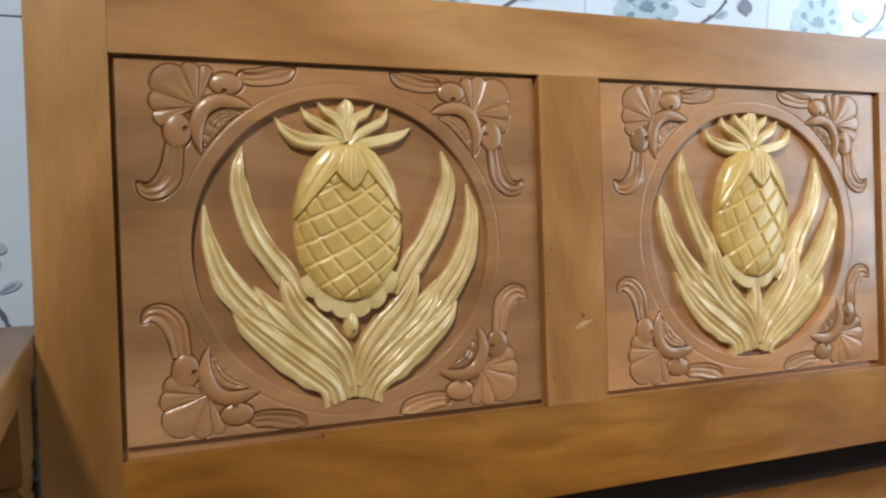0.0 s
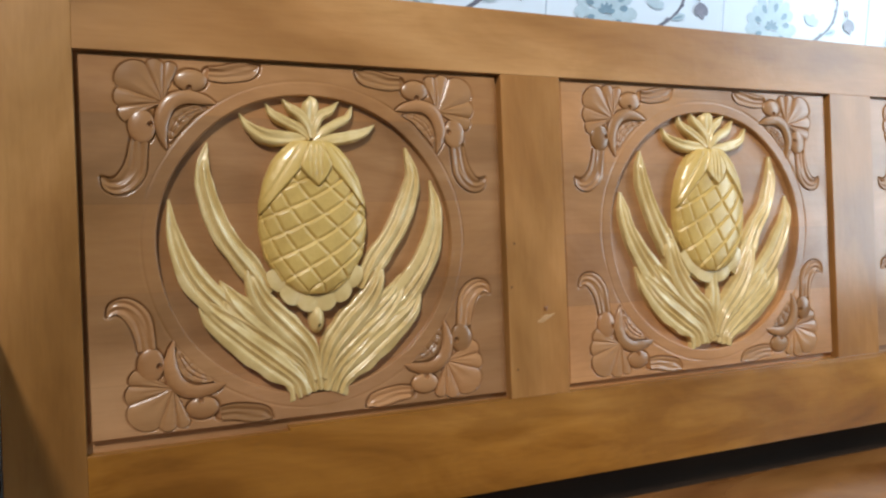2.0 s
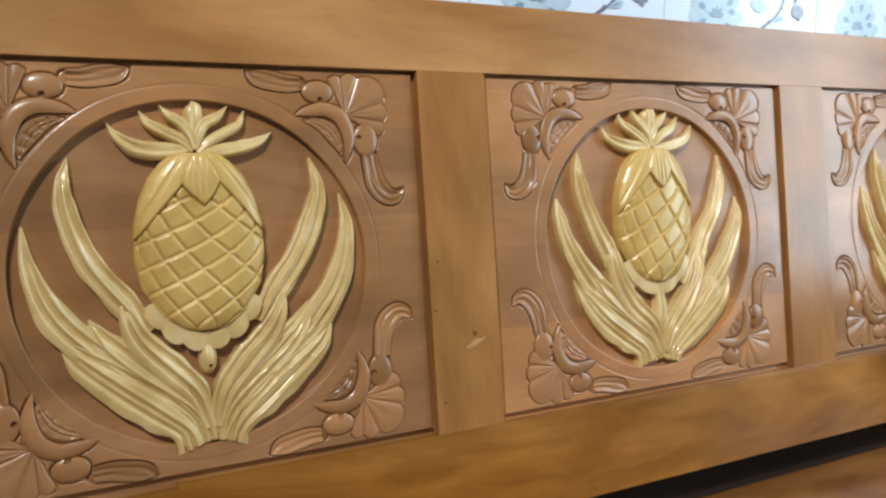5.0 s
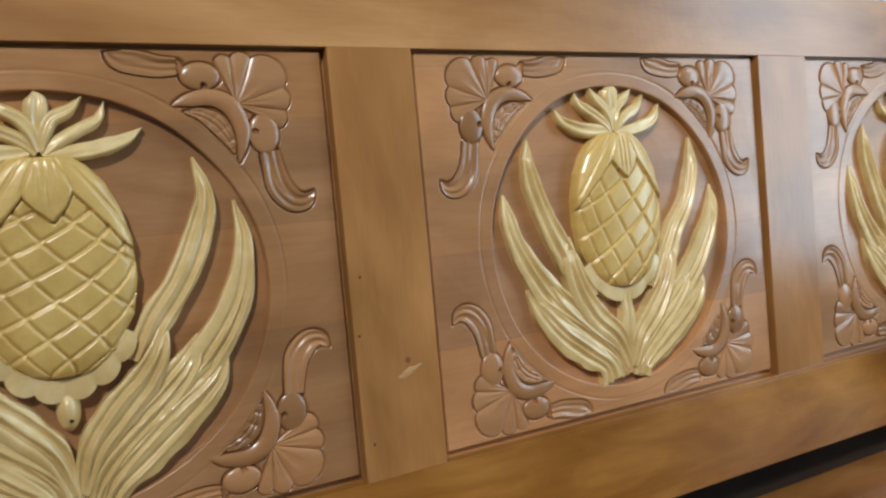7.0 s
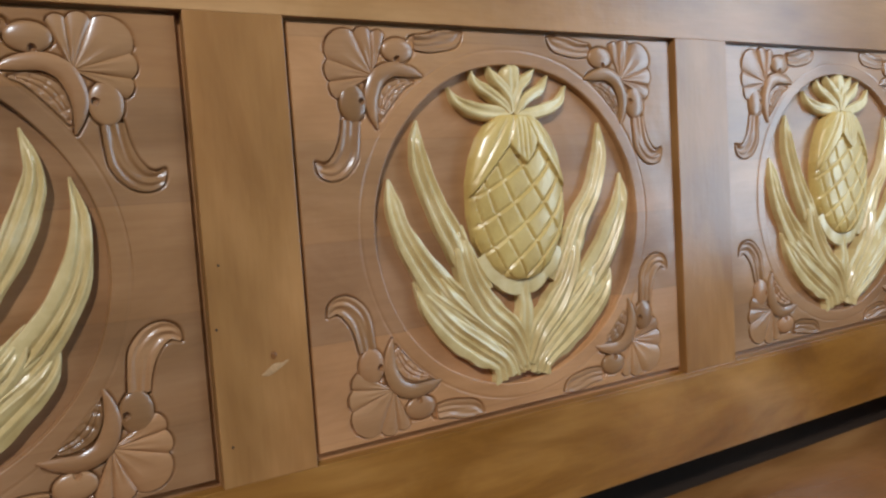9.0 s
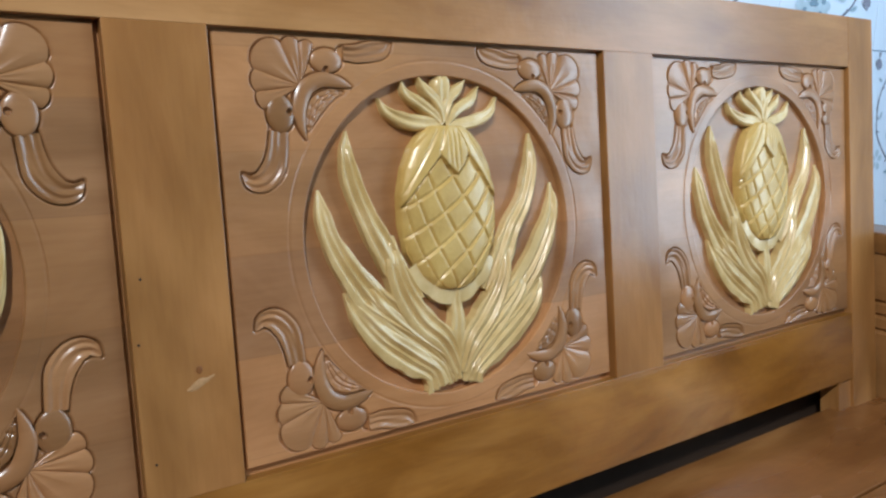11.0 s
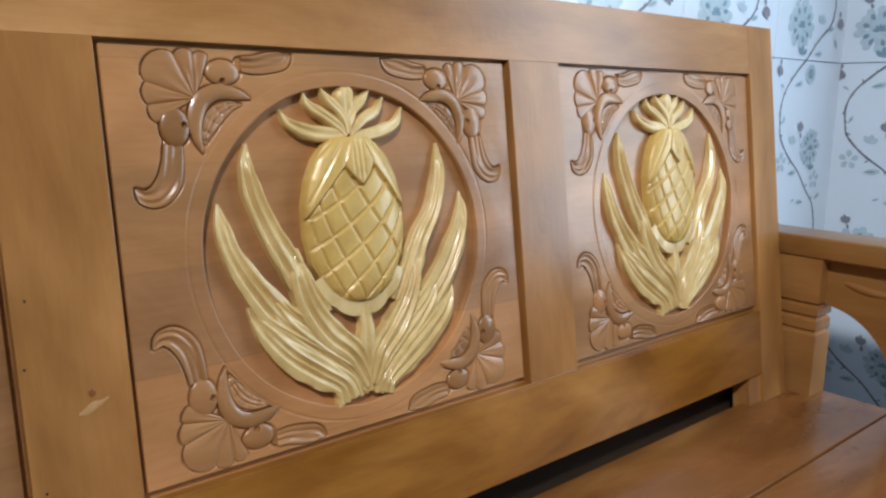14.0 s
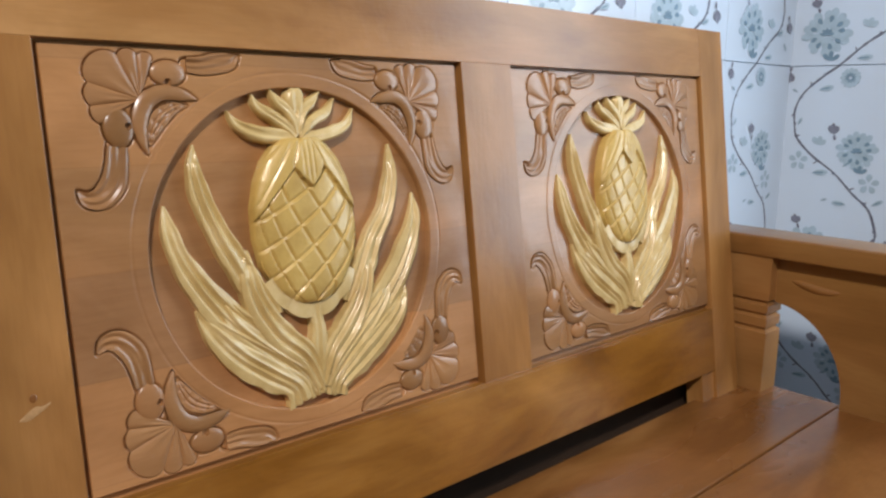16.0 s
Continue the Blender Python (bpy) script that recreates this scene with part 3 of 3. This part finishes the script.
# leaves of the first panel, and of the two others, as (u, v, half width, height)
LEAVES_A = [
    [(-143, 45, 1, 4), (-139, 8, 7, 8), (-124, -32, 13, 9), (-99, -62, 15, 9), (-68, -90, 15, 8), (-34, -120, 12, 8), (-8, -150, 8, 7)],
    [(136, 64, 1, 4), (140, 28, 7, 8), (130, -16, 12, 9), (104, -56, 15, 9), (70, -88, 15, 8), (34, -120, 12, 8), (8, -150, 8, 7)],
    [(-105, 102, 1, 5), (-110, 74, 7, 10), (-105, 42, 10, 11), (-92, 8, 11, 11), (-68, -26, 12, 10), (-50, -54, 9, 9)],
    [(107, 100, 1, 5), (113, 68, 7, 10), (104, 36, 11, 11), (88, 4, 11, 11), (66, -26, 12, 10), (50, -54, 9, 9)],
    [(-97, -38, 1, 6), (-84, -60, 11, 11), (-62, -83, 16, 11), (-36, -105, 17, 12), (-12, -130, 13, 12), (-5, -158, 9, 11)],
    [(98, -40, 1, 6), (86, -62, 11, 11), (64, -85, 16, 11), (38, -107, 17, 12), (14, -131, 13, 12), (6, -158, 9, 11)],
    [(-119, -54, 1, 6), (-104, -73, 13, 10), (-77, -96, 19, 11), (-47, -121, 20, 12), (-23, -144, 14, 12), (-16, -161, 16, 11)],
    [(118, -56, 1, 6), (104, -77, 13, 10), (77, -99, 19, 11), (47, -122, 20, 12), (23, -144, 14, 12), (15, -160, 15, 11)],
    [(-66, -17, 1, 7), (-66, -38, 7, 13), (-55, -63, 12, 14), (-33, -88, 14, 14), (-12, -113, 11, 15), (-2, -145, 5, 13)],
    [(72, -22, 1, 7), (68, -44, 7, 13), (55, -67, 12, 14), (33, -90, 14, 14), (13, -114, 11, 15), (3, -145, 5, 13)],
]
LEAVES_B = [
    [(-133, 49, 1, 4), (-131, 26, 7, 8), (-124, 1, 9, 9), (-108, -28, 13, 9), (-88, -55, 16, 9), (-60, -85, 15, 8), (-25, -115, 12, 8), (2, -146, 8, 7)],
    [(145, 42, 1, 4), (142, 14, 8, 8), (128, -18, 13, 9), (105, -52, 15, 9), (72, -85, 15, 8), (38, -115, 12, 8), (12, -146, 8, 7)],
    [(-101, 101, 1, 5), (-104, 80, 6, 10), (-100, 54, 9, 11), (-88, 22, 10, 11), (-74, -6, 12, 11), (-58, -36, 12, 10), (-40, -66, 11, 9)],
    [(117, 96, 1, 5), (114, 62, 7, 10), (102, 26, 9, 11), (83, -2, 11, 11), (69, -32, 13, 10), (50, -66, 12, 9)],
    [(-92, -36, 1, 6), (-80, -58, 11, 11), (-58, -80, 16, 11), (-32, -103, 17, 12), (-8, -126, 13, 12), (0, -150, 9, 11)],
    [(100, -42, 1, 6), (88, -64, 11, 11), (66, -86, 16, 11), (42, -107, 17, 12), (20, -129, 13, 12), (10, -152, 9, 11)],
    [(-114, -47, 1, 6), (-99, -69, 12, 10), (-76, -93, 19, 11), (-48, -115, 20, 12), (-24, -135, 14, 12), (-17, -152, 17, 11)],
    [(123, -57, 1, 6), (107, -80, 14, 10), (82, -101, 18, 11), (52, -121, 18, 12), (26, -140, 13, 12), (20, -154, 13, 11)],
    [(-62, 2, 2, 9), (-63, -25, 9, 13), (-55, -54, 12, 14), (-36, -84, 14, 14), (-12, -108, 12, 15), (4, -142, 6, 13)],
    [(72, -12, 2, 9), (70, -38, 8, 13), (60, -64, 11, 14), (42, -90, 14, 14), (20, -112, 12, 15), (7, -142, 6, 13)],
]
CUTS = [(-0.35, 0.4), (-0.1, 0.45), (-0.3, 0.5), (-0.5, 0.3), (-0.45, 0.3), (-0.55, -0.1, 0.5), (-0.5, -0.05, 0.55), (-0.6, -0.15, 0.3), (-0.1, 0.5), (-0.45, 0.2)]
# crown leaves from tip to root, the outer pair first, and the bud between them
CROWN_A = [
    [(-72, 132, 0.6, 6), (-64, 120, 4.5, 9), (-49, 109.5, 8.0, 11), (-28, 107, 8.0, 12), (-6, 108, 4, 12)],
    [(72, 124, 0.6, 6), (58, 115, 5.0, 9), (40, 109.5, 6.5, 11), (22, 107, 6.0, 12), (5, 107, 4, 12)],
    [(-45, 143, 0.6, 7), (-38, 132, 4.5, 10), (-24, 124, 5.5, 12), (-11, 117, 5.5, 13), (-1, 107, 4, 12)],
    [(47, 144, 0.6, 7), (41, 131, 4.0, 10), (27, 123, 5.0, 12), (12, 114, 5.0, 13), (2, 106, 4, 12)],
    [(-28, 148, 0.6, 8), (-20, 139, 4.5, 12), (-10, 132, 5.5, 13), (-3, 121, 5.0, 14), (0, 108, 3, 13)],
    [(32, 148, 0.6, 8), (22, 138, 4.5, 12), (10, 131, 5.5, 13), (4, 119, 5.0, 14), (1, 108, 3, 13)],
    [(1, 153, 0.6, 7), (2, 147, 6.5, 11), (1, 138, 8.5, 12), (0, 126, 5, 12), (0, 114, 3, 11)],
]
CROWN_B = [
    [(-66, 131, 0.6, 6), (-57, 118, 5.0, 9), (-40, 110, 7.5, 11), (-18, 107, 7.5, 12), (0, 107, 4, 12)],
    [(74, 134, 0.6, 6), (64, 118, 4.5, 9), (46, 110, 6.5, 11), (26, 106, 6.0, 12), (8, 106, 4, 12)],
    [(-41, 148, 0.6, 7), (-35, 135, 4.5, 10), (-21, 126, 6.0, 12), (-6, 115, 5.5, 13), (2, 106, 4, 12)],
    [(51, 144, 0.6, 7), (40, 130, 5.0, 10), (24, 122, 5.5, 12), (12, 113, 5.0, 13), (5, 106, 4, 12)],
    [(-22, 152, 0.6, 8), (-14, 140, 5.0, 12), (-4, 130, 5.5, 13), (1, 120, 5.0, 14), (3, 108, 3, 13)],
    [(34, 150, 0.6, 8), (23, 140, 5.0, 12), (12, 131, 5.5, 13), (6, 119, 5.0, 14), (4, 108, 3, 13)],
    [(4, 156, 0.6, 7), (5, 149, 9.0, 11), (4, 139, 9.5, 12), (4, 126, 5, 12), (4, 114, 3, 11)],
]


def leaf_part(name, points, parent, cuts, depth, wobble, n=44, m=33, edge=0.80):
    bm = bmesh.new()
    blade(bm, points, n, m, SUNK, cuts, depth, 1, 1, edge, 3.0, wobble, 0.0021)
    return part(name, bm, GOLD_PALE, parent, smooth=True)


def carved_panel(x0, x1, leaves, crown, cx, scales, material, carve):
    w, h = 0.449, V1 - V0
    mesh = panel_mesh(w, h, cx * 0.001)
    mesh.materials.append(material)
    mesh.polygons.foreach_set("use_smooth", [True] * len(mesh.polygons))
    mesh.set_sharp_from_angle(angle=radians(50))
    panel = new("carved_panel", mesh)
    panel.parent, panel["label"] = bench, "carved brown teak panel with a gold pineapple in a sunk disc"
    panel.matrix_basis = BACK @ Matrix.Translation(((x0 + x1) / 2, 0, (V0 + V1) / 2 + 0.0025))
    for fl in (1, -1):
        for mv in (1, -1):
            corner_carving(fl, mv, panel, carve)
    for i, (pts, cuts) in enumerate(zip(leaves, CUTS)):
        leaf_part("leaf", pts, panel, cuts, 2.3, i + 1)
    for i, pts in enumerate(crown):
        leaf_part("crown_bud" if i == 6 else "crown_leaf", pts, panel, (-0.45, 0.15) if i % 2 else (-0.1, 0.45), 1.5, i + 1, 34, 21, 0.62)
    part("pineapple_fruit", fruit_mesh(*scales, cx), GOLD, panel, "gold-painted pineapple fruit with cut diamond scales", smooth=True)
    if cx:
        part("calyx", cup_mesh(cx, 4, 0.03), GOLD_PALE, panel, smooth=True)
        leaf_part("stalk", [(cx + 2, -58, 9, 11), (cx + 2, -72, 6.5, 11), (cx + 3, -86, 8, 12), (cx + 1, -104, 9, 13), (cx, -120, 5, 12)], panel, (-0.2,), 0.8, 3)
    else:
        part("calyx", cup_mesh(cx, 6, 0.07), GOLD_PALE, panel, smooth=True)
        bm = bmesh.new()
        ball(bm, cx, -82, 8.5, 16, 14, 1, 1, (cx + 1, -89), SUNK, 1.3)
        part("bud", bm, GOLD_PALE, panel, smooth=True)
    return panel


carved_panel(X[1], X[2], LEAVES_A, CROWN_A, 0, (0.62, 0.0037, 23.0, 1.45, 0.0095, 37), PANEL, CARVE)
carved_panel(X[3], X[4], LEAVES_B, CROWN_B, 4, (0.85, 0.0055, 28, 2.1, 0.0125, 53), PANEL, CARVE)
carved_panel(X[5], X[6], LEAVES_B, CROWN_B, 4, (0.92, 0.0055, 27, 2.2, 0.0125, 52), PANEL, CARVE)

# knot on the second stile
bm = bmesh.new()
blade(bm, [(-42, 682, 0.6, 0.4), (-37, 683, 2.6, 0.6), (-30, 687, 3.2, 0.7), (-25, 688, 1.6, 0.5), (-19, 691, 0.5, 0.4)], 12, 7, 0.0)
back_part("knot", bm, KNOT, "pale chipped knot in the wood", True)
bm = bmesh.new()
ball(bm, -31, 697, 2.6, 3.4, 0.6, 1, 1, None, 0.0)
back_part("knot", bm, SEAT, "dark knot in the wood", True)

# nail holes in the second stile
for x, v in ((-0.0695, 0.7752), (-0.0752, 0.7245), (-0.0705, 0.628)):
    bm = bmesh.new()
    ball(bm, x * 1000, v * 1000, 1.1, 1.2, 0.3, 1, 1, None, 0.0)
    back_part("nail_head", bm, GAP_SHADE_NAIL, "tiny dark nail head", True)

# seat boards
for y0, y1 in ((0.020, -0.146), (-0.149, -0.343), (-0.346, -0.54)):
    board("seat_board", (-0.60, y0, SEAT_Z - 0.025), (1.10, y1, SEAT_Z), SEAT, bench, 0.002)
board("seat_rail", (-0.60, -0.54, 0.34), (1.10, -0.515, SEAT_Z - 0.025), FRAME_H, bench)
# board added behind the seat, its near-black colour paints the gap's shade
board("rear_board", (-0.60, 0.050, 0.36), (1.10, 0.062, 0.500), GAP_SHADE_NAIL, bench, 0.002, "near-black batten added for the shade behind the seat")


def arm_side(x, s, dz):
    """One end of the bench: arm rail, posts and a board with an arched opening. s is the outward direction."""
    bm = box(bmesh.new(), (x, 0.085, 0.677 + dz), (x + s * 0.088, -0.56, 0.712 + dz), 0.004, 3)
    part("arm_rail", bm, ARM, bench, smooth=True)
    for y0, y1 in ((0.045, -0.036), (-0.47, -0.545)):
        bm = bmesh.new()
        prof = [(0.0, 0), (0.548, 0), (0.553, 0.006), (0.558, 0.001), (0.572, 0.001), (0.577, 0.006), (0.582, 0.001), (0.594, 0.001), (0.599, 0.006), (0.604, 0), (0.677, 0.0)]
        rows = []
        for z, d in prof:
            xa, xb, z = x + s * (0.004 + d), x + s * (0.056 - d), z + dz * (z > 0)
            rows.append([bm.verts.new(p) for p in ((xa, y0 - d, z), (xb, y0 - d, z), (xb, y1 + d, z), (xa, y1 + d, z))])
        for r0, r1 in zip(rows, rows[1:]):
            for i in range(4):
                j = (i + 1) % 4
                bm.faces.new((r0[i], r0[j], r1[j], r1[i]))
        bm.faces.new(rows[0])
        bm.faces.new(rows[-1])
        part("post", bm, ARM, bench)
    # board under the arm with an arched opening at either end
    out = [(-0.036, 0.677)]
    for k in range(0, 15):
        a = math.pi / 2 * (1 - k / 14)
        out.append((-0.030 - 0.125 * math.cos(a), 0.457 + 0.143 * math.sin(a)))
    out[1] = (-0.036, 0.600)
    out += [(-0.155, 0.43), (-0.33, 0.43)]
    for k in range(0, 15):
        a = math.pi / 2 * (k / 14)
        out.append((-0.475 + 0.143 * math.cos(a), 0.457 + 0.143 * math.sin(a)))
    out += [(-0.47, 0.677)]
    bm = prism(bmesh.new(), out, lambda u, v, d: (x + s * (0.026 + d), u, v + dz), 0.022)
    part("arm_board", bm, ARM, bench)
    bm = bmesh.new()
    rows = []
    for (u, v, w, h) in curve([(-0.062, 0.640, 0.001, 0.001), (-0.075, 0.638, 0.006, 0.003), (-0.100, 0.633, 0.007, 0.004), (-0.125, 0.632, 0.005, 0.003), (-0.138, 0.634, 0.001, 0.001)], 20):
        rows.append([bm.verts.new((x + s * (0.0265 - h * k), u, v + dz + w * c)) for c, k in ((-1, 0), (-0.7, 0.7), (0, 1), (0.7, 0.7), (1, 0))])
    grid_faces(bm, rows)
    part("carved_slot", bm, ARM, bench, smooth=True)


arm_side(1.048, 1, 0.0)
arm_side(-0.5965, -1, 0.0)

tiled(wall_back, (0.301, WALL_Y, 0), 9, 4, 0)
tiled(wall_side, (WALL_X, WALL_Y + 0.024, 0), 0, 8, -90, (2, 3))
